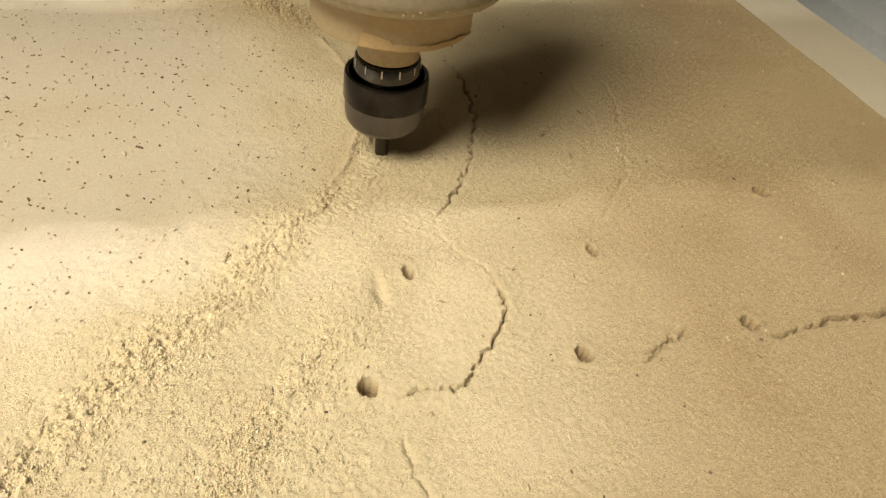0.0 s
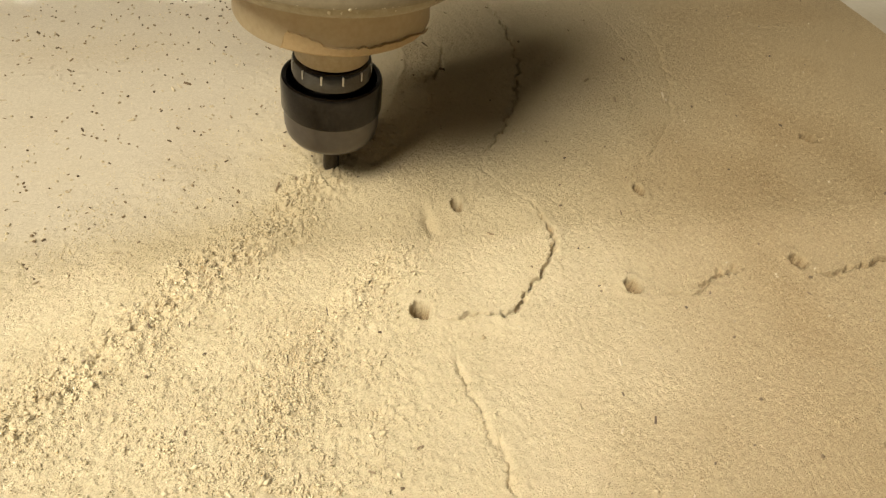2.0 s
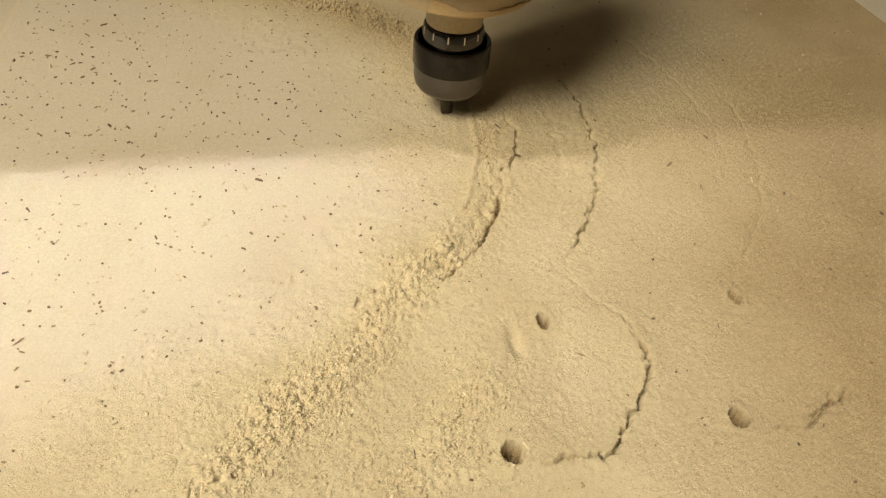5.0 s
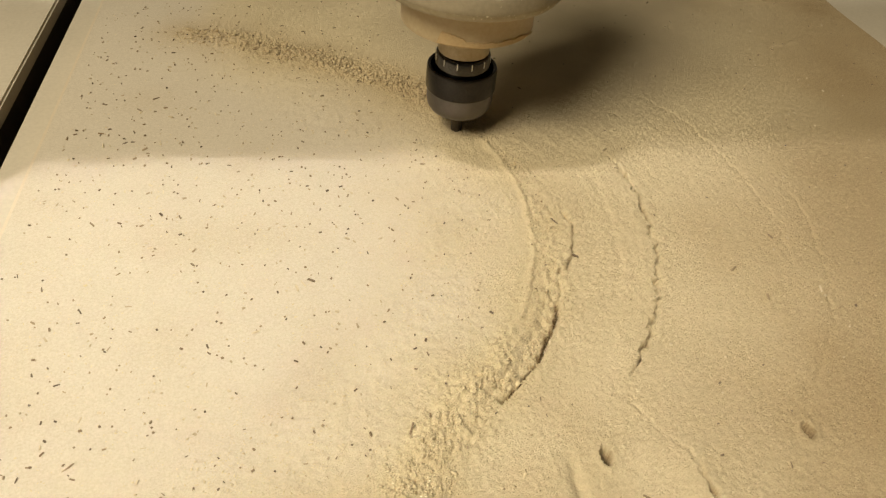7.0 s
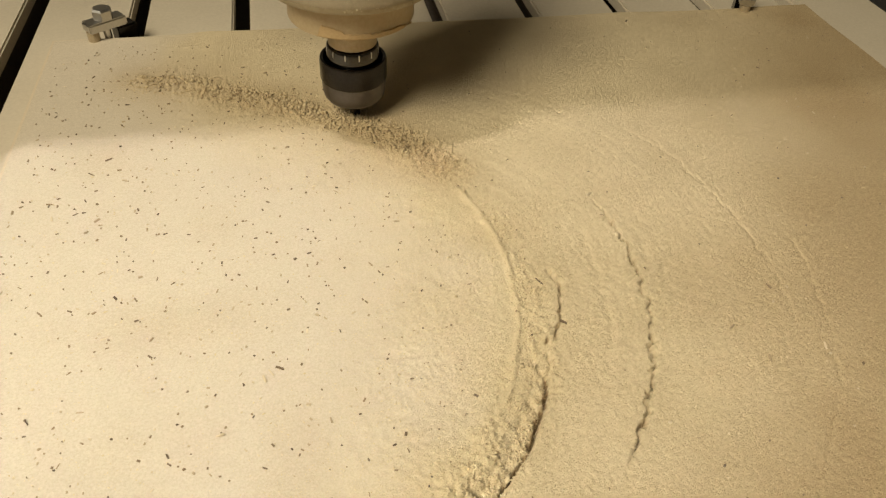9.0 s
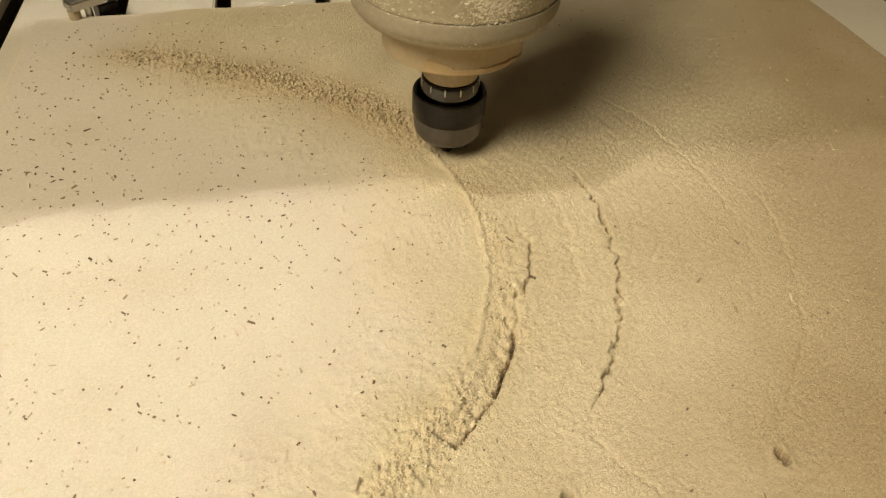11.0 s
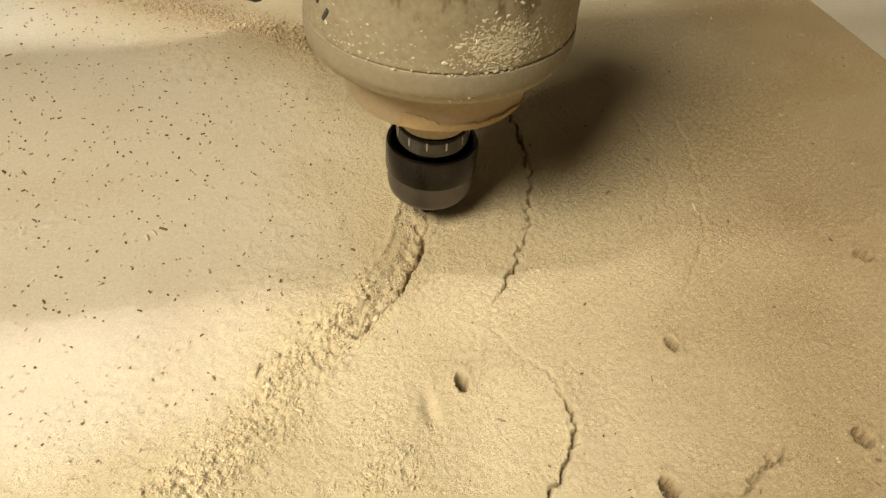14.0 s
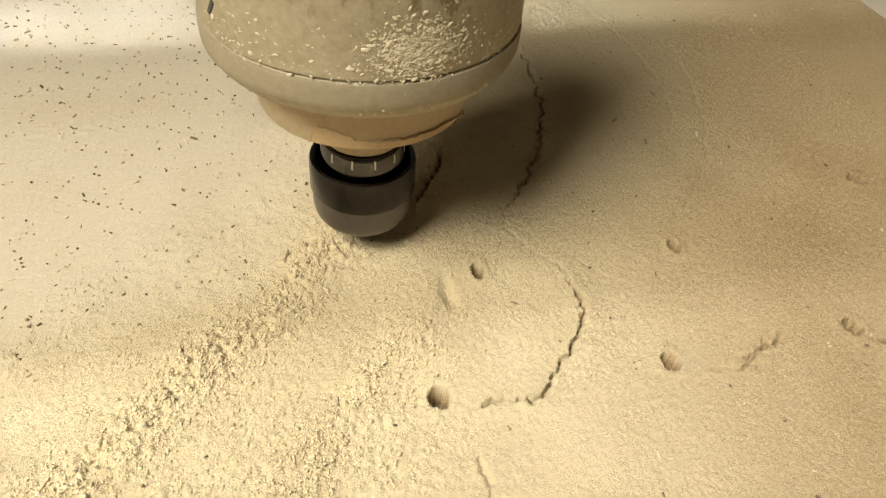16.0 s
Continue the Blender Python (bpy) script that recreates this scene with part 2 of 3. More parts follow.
# ---- the plan of the dust: fields over the board, in plan units ----
def lattice(x, y, size, seed):
    """Smooth noise between -1 and 1 with features of the given size."""
    rng = np.random.default_rng(seed)
    table = rng.uniform(-1, 1, (257, 257))
    gx, gy = x / size + 61.3, y / size + 47.7
    ix, iy = np.floor(gx).astype(int), np.floor(gy).astype(int)
    fx, fy = gx - ix, gy - iy
    fx, fy = fx * fx * (3 - 2 * fx), fy * fy * (3 - 2 * fy)
    ix, iy = ix % 256, iy % 256
    return (table[ix, iy] * (1 - fx) + table[ix + 1, iy] * fx) * (1 - fy) + (table[ix, iy + 1] * (1 - fx) + table[ix + 1, iy + 1] * fx) * fy


def smooth_curve(points, n=12):
    """A Catmull-Rom line through the points."""
    p = [np.array(q, float) for q in points]
    p = [2 * p[0] - p[1]] + p + [2 * p[-1] - p[-2]]
    out = []
    for a, b, c, d in zip(p, p[1:], p[2:], p[3:]):
        for k in range(n):
            t = k / n
            out.append(0.5 * (2 * b + (c - a) * t + (2 * a - 5 * b + 4 * c - d) * t * t + (3 * b - a - 3 * c + d) * t ** 3))
    out.append(p[-2])
    return np.array(out)


def along(x, y, points, n=6, reach=0.45):
    """Signed distance to a line (plus: to the left of its run) and the share of its length at the nearest place."""
    line = smooth_curve(points, n)
    best = np.full(x.shape, 9.0)
    side = np.ones(x.shape)
    share = np.zeros(x.shape)
    total = len(line) - 1
    for k in range(total):
        (ax, ay), (bx, by) = line[k], line[k + 1]
        sel = (x > min(ax, bx) - reach) & (x < max(ax, bx) + reach) & (y > min(ay, by) - reach) & (y < max(ay, by) + reach)
        if not sel.any():
            continue
        px, py = x[sel] - ax, y[sel] - ay
        dx, dy = bx - ax, by - ay
        t = np.clip((px * dx + py * dy) / (dx * dx + dy * dy), 0, 1)
        d = np.hypot(px - t * dx, py - t * dy)
        old = best[sel]
        near = d < old
        s = np.where(dx * py - dy * px > 0, 1.0, -1.0)
        best[sel] = np.where(near, d, old)
        side[sel] = np.where(near, s, side[sel])
        share[sel] = np.where(near, (k + t) / total, share[sel])
    return best * side, share


def step(a, b, v):
    t = np.clip((v - a) / (b - a), 0, 1)
    return t * t * (3 - 2 * t)


PASS_B = [(-0.42, 0.34), (-0.29, 0.46), (-0.14, 0.64), (-0.01, 0.88), (0.07, 1.19), (0.10, 1.52), (0.08, 1.85), (0.0, 2.2), (-0.17, 2.55), (-0.4, 2.85), (-0.75, 3.15), (-1.3, 3.5)]
LIP = [(-0.12, 2.45), (-0.04, 2.2), (0.04, 1.85), (0.045, 1.52), (0.0, 1.25), (-0.07, 1.05), (-0.16, 0.82), (-0.36, 0.56)]
EDGE = [(-2.2, -0.35), (-1.7, -0.12), (-1.28, 0.10), (-1.0, 0.28), (-0.66, 0.56), (-0.46, 0.90), (-0.36, 1.3), (-0.33, 1.75), (-0.45, 2.2), (-0.72, 2.6), (-1.1, 2.95), (-1.7, 3.3), (-2.2, 3.6)]
CRACK_C = [(0.69, 2.15), (0.76, 1.78), (0.72, 1.33), (0.60, 0.95), (0.47, 0.70), (0.36, 0.53), (0.22, 0.38)]
CRACK_RING = [(0.37, -0.07), (0.385, -0.22), (0.34, -0.35), (0.26, -0.47), (0.15, -0.575), (0.06, -0.665), (-0.07, -0.66), (-0.23, -0.67)]
CRACK_JOIN = [(0.24, 0.42), (0.21, 0.27), (0.25, 0.13), (0.34, 0.01), (0.38, -0.10)]
CRACK_E = [(1.2, -0.52), (1.03, -0.585), (0.88, -0.655), (0.75, -0.64)]
CRACK_F = [(2.45, -0.56), (2.23, -0.59), (1.95, -0.59), (1.74, -0.61), (1.62, -0.65), (1.52, -0.61)]
CRACK_LOW = [(-0.22, -0.80), (-0.19, -1.08), (-0.16, -1.26), (-0.14, -1.45)]
INNER = [(0.27, 1.62), (0.28, 1.48), (0.225, 1.25), (0.17, 1.15), (0.08, 1.08)]
RIDGE_LL = [(-0.30, 0.55), (-0.47, 0.36), (-0.65, 0.15), (-0.85, -0.10), (-1.13, -0.37), (-1.35, -0.58), (-1.7, -0.9)]
RIDGE_2 = [(-0.34, -0.30), (-0.45, -0.42), (-0.61, -0.62), (-0.78, -0.81), (-0.95, -1.05)]
LINE_B = [(1.07, 2.98), (1.36, 2.56), (1.44, 2.22), (1.51, 1.82), (1.50, 1.40), (1.42, 1.05), (1.2, 0.7)]
LINE_C = [(1.75, 1.7), (1.70, 1.36), (1.48, 0.75), (1.19, 0.35), (0.9, 0.1)]
LINE_D = [(0.55, 2.0), (0.52, 1.54), (0.44, 1.1), (0.3, 0.85)]
SWEEP = [(-0.6, 3.5), (0.0, 3.1), (0.45, 2.65), (0.70, 2.2), (0.77, 1.78), (0.72, 1.33), (0.60, 0.95), (0.42, 0.6), (0.2, 0.3)]
BERM = [(-2.05, 3.88), (-1.74, 3.77), (-1.38, 3.56), (-1.10, 3.40), (-0.72, 3.2), (-0.40, 2.95), (-0.12, 2.58)]
HOLES = [(0.0, 0.0, 0.62), (-0.30, -0.60, 1.0), (0.945, 0.03, 0.62), (0.63, -0.59, 0.95), (1.48, -0.545, 0.9), (2.16, 0.375, 0.85)]  # x, y, width to length


def fields(x, y):
    """Height of the dust and of the board's face."""
    e, _ = along(x, y, EDGE, 6, 1.2)
    e = np.where(np.abs(e) > 8, np.where((x < -0.5) & (y > -0.1), 1.0, -1.0), e)
    cover = 1 - step(-0.42, 0.50, e + 0.20 * lattice(x, y, 0.3, 1) + 0.05 * lattice(x, y, 0.07, 2) + 0.06 * lattice(x, y, 0.03, 15))
    soft_cover = 1 - step(-0.55, 0.60, e + 0.18 * lattice(x, y, 0.4, 1) + 0.05 * lattice(x, y, 0.05, 2))
    fade = 1 - (1 - step(-2.4, -1.4, x + 0.15 * lattice(x, y, 0.25, 98))) * step(1.9, 2.7, y)
    cover, soft_cover = cover * fade, soft_cover * fade
    pile = step(0.5, -0.9, y - 0.55 * x * (x < 0)) * step(1.3, -0.5, x)
    fine = 0.5 * lattice(x, y, 0.028, 3) + 0.5 * lattice(x, y, 0.016, 4)
    mid = lattice(x, y, 0.06, 5)
    broad = lattice(x, y, 0.5, 6)
    h = -0.0145 + 0.024 * cover + 0.008 * broad * cover
    coarse = pile * step(0.1, -0.5, x - 0.25 * y)
    close = step(2.7, 1.8, x) * step(-2.3, -1.7, x) * step(3.4, 1.5, y)
    grain = (0.0034 + 0.0034 * coarse) * (0.25 + 0.75 * close)
    h += grain * (fine * 1.0 + 0.3 * mid) * (0.12 + 0.88 * cover)
    # single grains and clods standing out of the crust
    rng = np.random.default_rng(77)
    h += (0.0033 + 0.0026 * coarse) * (0.2 + 0.8 * close) * (rng.uniform(-1, 1, x.shape)) * (0.15 + 0.85 * cover)
    crease = np.clip(0.22 - np.abs(lattice(x, y, 0.045, 16)), 0, 1) * step(0.0, 0.5, lattice(x, y, 0.11, 17) + 0.15 + 0.5 * coarse)
    h -= (0.004 + 0.006 * coarse) * crease * close * cover
    clod = np.clip(lattice(x, y, 0.022, 9) + 0.6 * lattice(x, y, 0.12, 10) - 0.72, 0, 1)
    h += 0.026 * clod * cover * (0.3 + 0.6 * coarse) * close
    # light scatter of dust on the bare face
    h += 0.008 * np.clip(lattice(x, y, 0.03, 7) + 0.7 * lattice(x, y, 0.3, 8) - 0.95, 0, 1) * (1 - cover)
    face = np.full(x.shape, -0.020)
    # crest of clods running off the end of the cut
    for line, wide, high, rough in ((RIDGE_LL, 0.11, 0.017, 0.021), (RIDGE_2, 0.09, 0.010, 0.010), (BERM, 0.15, 0.006, 0.022)):
        d, s = along(x, y, line)
        d = d + 0.05 * lattice(x, y, 0.13, 13)
        g = np.exp(-(d / wide) ** 2)
        h += g * (high + rough * (0.28 * lattice(x, y, 0.055, 11) + 0.5 * lattice(x, y, 0.026, 12) + 0.6 * lattice(x, y, 0.015, 14) - 2.2 * np.clip(0.16 - np.abs(lattice(x, y, 0.05, 18)), 0, 1)))
    # cracks: the crust stands higher on one side and opens along a wavering line
    for line, deep, wide, lip, seed in ((CRACK_C, 0.075, 0.0055, 0.004, 21), (CRACK_RING, 0.100, 0.0060, 0.006, 22), (CRACK_E, 0.055, 0.0062, 0.003, 23), (CRACK_F, 0.090, 0.0085, 0.004, 24), (CRACK_LOW, 0.024, 0.008, 0.004, 25), (CRACK_JOIN, 0.009, 0.009, 0.001, 30), (INNER, 0.060, 0.007, 0.004, 26), (LINE_B, 0.008, 0.009, 0.0, 27), (LINE_C, 0.012, 0.010, 0.001, 28), (LINE_D, 0.008, 0.02, 0.003, 29)):
        d, s = along(x, y, line)
        d = d + 0.018 * lattice(x, y, 0.06, seed) + 0.013 * lattice(x, y, 0.024, seed + 40)
        ends = step(0.0, 0.12, s) * step(1.0, 0.88, s)
        open_here = (0.65 + 0.35 * step(-0.55, 0.3, lattice(x, y, 0.12, seed + 80) + 0.25))
        d = d + 0.007 * lattice(x, y, 0.012, seed + 60)
        h -= deep * ends * open_here * np.exp(-(d / wide) ** 2)
        if deep > 0.04:
            face -= 0.09 * step(0.05, 0.03, np.abs(d)) * ends  # an older groove under the crack
        h += lip * ends * np.exp(-((d - 0.03) / 0.04) ** 2)
    # faint swept ripples alongside the older passes
    d, s = along(x, y, SWEEP, 4, 1.25)
    ripple = lattice(d + 0.02 * lattice(x, y, 0.2, 93), 0.22 * s, 0.055, 94) + 0.6 * lattice(d, 0.4 * s, 0.028, 95)
    h += 0.0020 * ripple * step(1.0, 0.6, np.abs(d)) * step(0.02, 0.2, s) * step(1.0, 0.75, s) * cover
    # crater ring round the first hole
    r = np.hypot(x - 0.05, y + 0.3)
    h += 0.012 * np.exp(-((r - 0.36) / 0.10) ** 2)
    h -= 0.030 * np.exp(-(((x + 0.15) / 0.03) ** 2 + ((y + 0.10) / 0.09) ** 2))
    # the open cut: a steep wall on the right, rubble on the left, filled up again further on
    d, s = along(x, y, PASS_B)
    d = d + 0.008 * lattice(x, y, 0.05, 31) + 0.006 * lattice(x, y, 0.02, 32)
    cut = step(0.0, 0.008, s) * step(0.36, 0.20, s)
    rubble = 0.020 * lattice(x, y, 0.035, 33) + 0.014 * lattice(x, y, 0.018, 34)
    trough = step(-0.062, -0.046, d) * step(0.060, -0.015, d)
    h -= trough * cut * (0.034 - 0.55 * rubble)
    d3 = d + 0.010 * lattice(x, y, 0.04, 36)
    h -= 0.075 * np.exp(-((d3 + 0.050) / 0.010) ** 2) * cut * step(0.0, 0.02, s)
    h -= 0.070 * np.exp(-((s - 0.010) / 0.007) ** 2) * step(0.07, 0.04, np.abs(d)) * (s > 0)
    strip = step(0.10, 0.05, np.abs(d + 0.03)) * step(0.16, 0.24, s) * step(0.62, 0.40, s)
    h += strip * (0.5 * rubble + 0.02 * clod)
    d2, s2 = along(x, y, LIP)
    d2 = d2 + 0.008 * lattice(x, y, 0.05, 35)
    h += 0.016 * np.exp(-(d2 / 0.016) ** 2) * step(0.0, 0.15, s2) * step(1.0, 0.8, s2) * (1 + 0.4 * mid)
    face -= 0.09 * step(0.060, 0.05, np.abs(d)) * step(0.0, 0.008, s) * (s < 0.999)
    for n, (hx, hy, slim) in enumerate(HOLES):
        r = np.hypot((x - hx) / slim, y - hy) + 0.006 * lattice(x, y, 0.03, 50 + n)
        h -= (0.112 + 0.03 * lattice(x, y, 0.02, 60 + n) + 0.02 * lattice(x, y, 0.011, 70 + n)) * step(0.047, 0.037, r)
        h += 0.006 * np.exp(-((r - 0.06) / 0.025) ** 2)
        face -= 0.12 * step(0.049, 0.039, r)
    return np.maximum(h, face + 0.002), face, np.clip(soft_cover + 25 * np.clip(h - 0.002, 0, 1), 0, 1), cover, coarse


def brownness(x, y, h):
    """Share of darker brown: lower right, along the berm, in cuts and holes."""
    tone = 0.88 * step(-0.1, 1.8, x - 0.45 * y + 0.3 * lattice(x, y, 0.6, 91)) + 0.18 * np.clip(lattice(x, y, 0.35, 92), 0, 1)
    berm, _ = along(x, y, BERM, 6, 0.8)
    # below a set depth: brown MDF plus shade painted into cuts and holes
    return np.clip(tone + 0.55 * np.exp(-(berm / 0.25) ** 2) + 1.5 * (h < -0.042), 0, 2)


def spaced(stops):
    """Grid lines: from each stop to the next at the given spacing."""
    out = []
    for (a, gap), (b, _) in zip(stops, stops[1:]):
        out += list(np.linspace(a, b, max(1, round((b - a) / gap)), endpoint=False))
    return np.array(out + [stops[-1][0]])


def sheet(name, xs, ys, which, mat, bottom=None):
    x, y = np.meshgrid(xs, ys)
    made = fields(x, y)
    z = made[which]
    nx, ny = len(xs), len(ys)
    co = np.stack([x, y, z], -1).reshape(-1, 3) * U
    k = np.arange(nx * ny).reshape(ny, nx)
    quads = np.stack([k[:-1, :-1], k[:-1, 1:], k[1:, 1:], k[1:, :-1]], -1).reshape(-1, 4)
    if bottom is not None:
        rim = np.concatenate([k[0, :], k[1:, -1], k[-1, -2::-1], k[-2:0:-1, 0]])
        low = co[rim].copy()
        low[:, 2] = bottom
        base = len(co) + np.arange(len(rim))
        co = np.concatenate([co, low])
        skirt = np.stack([rim, base, np.roll(base, -1), np.roll(rim, -1)], -1)
        quads = np.concatenate([quads, skirt])
    me = bpy.data.meshes.new(name)
    me.vertices.add(len(co))
    me.vertices.foreach_set("co", co.ravel())
    me.loops.add(quads.size)
    me.loops.foreach_set("vertex_index", quads.ravel().astype(np.int32))
    me.polygons.add(len(quads))
    me.polygons.foreach_set("loop_start", np.arange(0, quads.size, 4, dtype=np.int32))
    me.update(calc_edges=True)
    me.validate()
    me.shade_smooth()
    me.set_sharp_from_angle(angle=radians(70))
    me.materials.append(mat)
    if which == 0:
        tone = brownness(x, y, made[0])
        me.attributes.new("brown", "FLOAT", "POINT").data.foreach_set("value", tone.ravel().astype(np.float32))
        me.attributes.new("depth", "FLOAT", "POINT").data.foreach_set("value", made[2].ravel().astype(np.float32))
    return new(name, me)


X0, X1, Y0, Y1 = -2.76, 3.66, -2.6, 4.57
board = sheet("mdf_board", spaced([(X0, 0.08), (-0.8, 0.014), (2.4, 0.10), (X1, 0)]), spaced([(Y0, 0.1), (-0.8, 0.014), (2.3, 0.03), (3.2, 0.1), (Y1, 0)]), 1, MDF, -0.12 * U)
tagged(board, "pale tan MDF sheet clamped on the machine bed, milled and dusty", "board")
dust = sheet("sawdust", spaced([(X0 + 0.02, 0.03), (-1.9, 0.0068), (1.9, 0.016), (2.6, 0.05), (X1 - 0.02, 0)]), spaced([(Y0 + 0.02, 0.05), (-1.5, 0.0068), (1.6, 0.011), (3.4, 0.025), (Y1 - 0.02, 0)]), 0, DUST)
tagged(dust, "fine yellowish sawdust drifted and crusted over the MDF board", "sawdust", kind="stuff")


# splinters lying about
def splinters():
    rng = np.random.default_rng(5)
    n = 4500
    x = rng.uniform(X0 + 0.1, X1 - 0.2, n)
    y = rng.uniform(-1.6, 4.4, n)
    e, _ = along(x, y, EDGE, 6, 1.2)
    keep = ((e > -0.15) & (e < 8)) | ((x < -0.6) & (y > 0.2)) | (rng.uniform(0, 1, n) < 0.13)
    marks = np.array([(1.06, 1.03), (1.15, 0.81), (-1.22, 1.13), (-1.25, 1.10), (-1.18, 1.15), (0.70, 2.16), (1.47, 0.84), (1.40, 1.27), (0.22, 1.2)])
    x, y = np.concatenate([marks[:, 0], x[keep]]), np.concatenate([marks[:, 1], y[keep]])
    big = len(marks)
    h, f = fields(x, y)[:2]
    z = np.maximum(h, f)
    verts, faces = [], []
    for a, b, c in zip(x, y, z):
        long, wide, tall = rng.gamma(1.1, 0.0034) + 0.0030, rng.uniform(0.004, 0.011), rng.uniform(0.003, 0.010)
        if big > 0:
            long, wide, tall, big = 0.022, 0.009, 0.012, big - 1
        turn, lift = rng.uniform(0, math.pi), rng.uniform(-0.2, 0.5)
        m = Matrix.Translation((a, b, c + 0.4 * tall)) @ Euler((rng.uniform(-0.5, 0.5), -lift, turn)).to_matrix().to_4x4()
        k = len(verts)
        for sx, sy, sz in ((-1, -0.5, -0.5), (-1, 0.5, -0.5), (1, 0.4, -0.5), (1, -0.4, -0.5), (-0.8, -0.4, 0.5), (-0.9, 0.4, 0.5), (0.7, 0.3, 0.4), (0.8, -0.3, 0.5)):
            verts.append(tuple((m @ Vector((sx * long, sy * wide, sz * tall))) * U))
        faces += [tuple(k + j for j in q) for q in ((0, 1, 2, 3), (4, 7, 6, 5), (0, 4, 5, 1), (1, 5, 6, 2), (2, 6, 7, 3), (3, 7, 4, 0))]
    me = bpy.data.meshes.new("wood_splinters")
    me.from_pydata(verts, [], faces)
    me.materials.append(CHIP)
    return tagged(new("wood_splinters", me), "small brown wood splinters strewn over the board", "splinters", kind="stuff")


splinters()


# crumbs and flakes that make up the top of the dust
def crumbs(count=170000):
    rng = np.random.default_rng(41)
    n = count * 4
    x, y = rng.uniform(-2.6, 2.7, n), rng.uniform(-1.6, 3.9, n)
    h, f, _, cover, coarse = fields(x, y)
    clump = 0.65 + 0.5 * lattice(x, y, 0.10, 96) + 0.4 * lattice(x, y, 0.04, 97)
    near = (0.18 + 0.82 * step(2.8, 1.2, y)) * (0.4 + 0.6 * step(2.2, 1.4, x))
    ridge = np.zeros(n)
    for line, wide in ((RIDGE_LL, 0.13), (RIDGE_2, 0.12), (BERM, 0.16), (PASS_B, 0.10)):
        d, _ = along(x, y, line)
        ridge = np.maximum(ridge, np.exp(-(d / wide) ** 2))
    weight = (0.05 + cover * (0.40 + 0.45 * coarse)) * near * clump + 0.6 * ridge * cover * clump
    pick = np.flatnonzero(rng.uniform(0, 1, n) < weight)[:count]
    x, y, h, coarse, ridge = (v[pick] for v in (x, y, h, coarse, ridge))
    n = len(x)
    size = (0.0028 + 0.0015 * np.maximum(0.55 * coarse, ridge) + 0.0026 * ridge * step(2.4, 3.0, y)) * np.exp(0.38 * rng.normal(size=n))
    shape = np.stack([size * rng.uniform(0.9, 2.0, n), size * rng.uniform(0.6, 1.0, n), size * rng.uniform(0.35, 0.75, n)], -1)
    corner = np.array([(1, 0, 0), (-1, 0, 0), (0, 1, 0), (0, -1, 0), (0, 0, 1), (0, 0, -1)], float)
    body = corner[None] * (1 + 0.45 * rng.uniform(-1, 1, (n, 6, 1))) + 0.28 * rng.uniform(-1, 1, (n, 6, 3))
    body = body * shape[:, None, :]
    tilt, lean, turn = rng.normal(0, 0.6, n), rng.normal(0, 0.6, n), rng.uniform(0, 2 * math.pi, n)

    def spun(v, a, i, j):
        c, s = np.cos(a)[:, None], np.sin(a)[:, None]
        p, q = v[..., i].copy(), v[..., j].copy()
        v[..., i], v[..., j] = c * p - s * q, s * p + c * q

    spun(body, tilt, 1, 2)
    spun(body, lean, 0, 2)
    spun(body, turn, 0, 1)
    co = (body + np.stack([x, y, h + (0.25 * np.maximum(coarse, ridge) - 0.05) * size], -1)[:, None, :]).reshape(-1, 3) * U
    tri = np.array([(0, 2, 4), (2, 1, 4), (1, 3, 4), (3, 0, 4), (2, 0, 5), (1, 2, 5), (3, 1, 5), (0, 3, 5)])
    faces = (tri[None] + 6 * np.arange(n)[:, None, None]).reshape(-1, 3)
    me = bpy.data.meshes.new("sawdust_crumbs")
    me.vertices.add(len(co))
    me.vertices.foreach_set("co", co.ravel())
    me.loops.add(faces.size)
    me.loops.foreach_set("vertex_index", faces.ravel().astype(np.int32))
    me.polygons.add(len(faces))
    me.polygons.foreach_set("loop_start", np.arange(0, faces.size, 3, dtype=np.int32))
    me.update(calc_edges=True)
    me.materials.append(CRUMB)
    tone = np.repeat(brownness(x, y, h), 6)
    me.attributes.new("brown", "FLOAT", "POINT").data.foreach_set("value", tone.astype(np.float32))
    return tagged(new("sawdust_crumbs", me), "loose yellowish crumbs and flakes of sawdust on the crust", "sawdust", kind="stuff")


crumbs()

# ---- machine bed, room ----
def bed():
    thing = tagged(empty("machine_bed", Matrix()), "pale dusty slotted machine bed under the board", "machine bed", kind="structure")
    pitch, slot = 0.843, 0.135
    edges = [-2.99 + pitch * k for k in range(-4, 9)] + [4.60]
    left = -9.0
    top = -0.124
    for e in edges:
        right = e - (0.18 if abs(e + 2.99) < 0.01 else slot) if e != 4.60 else e
        part("bed_plank", box(left * U, right * U, -4 * U, 9.5 * U, (top - 0.12) * U, top * U, 0.0012), BED, thing)
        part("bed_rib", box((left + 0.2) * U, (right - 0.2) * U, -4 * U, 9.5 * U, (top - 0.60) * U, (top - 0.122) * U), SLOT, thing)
        left = e
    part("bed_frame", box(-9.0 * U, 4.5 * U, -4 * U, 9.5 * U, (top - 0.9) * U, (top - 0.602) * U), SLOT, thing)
    return thing


bed()


def plate(name, x0, x1, y0, y1, z0, z1, mat, label):
    return tagged(part(name, box(x0, x1, y0, y1, z0, z1), mat), label, name.split("_")[0], kind="structure")


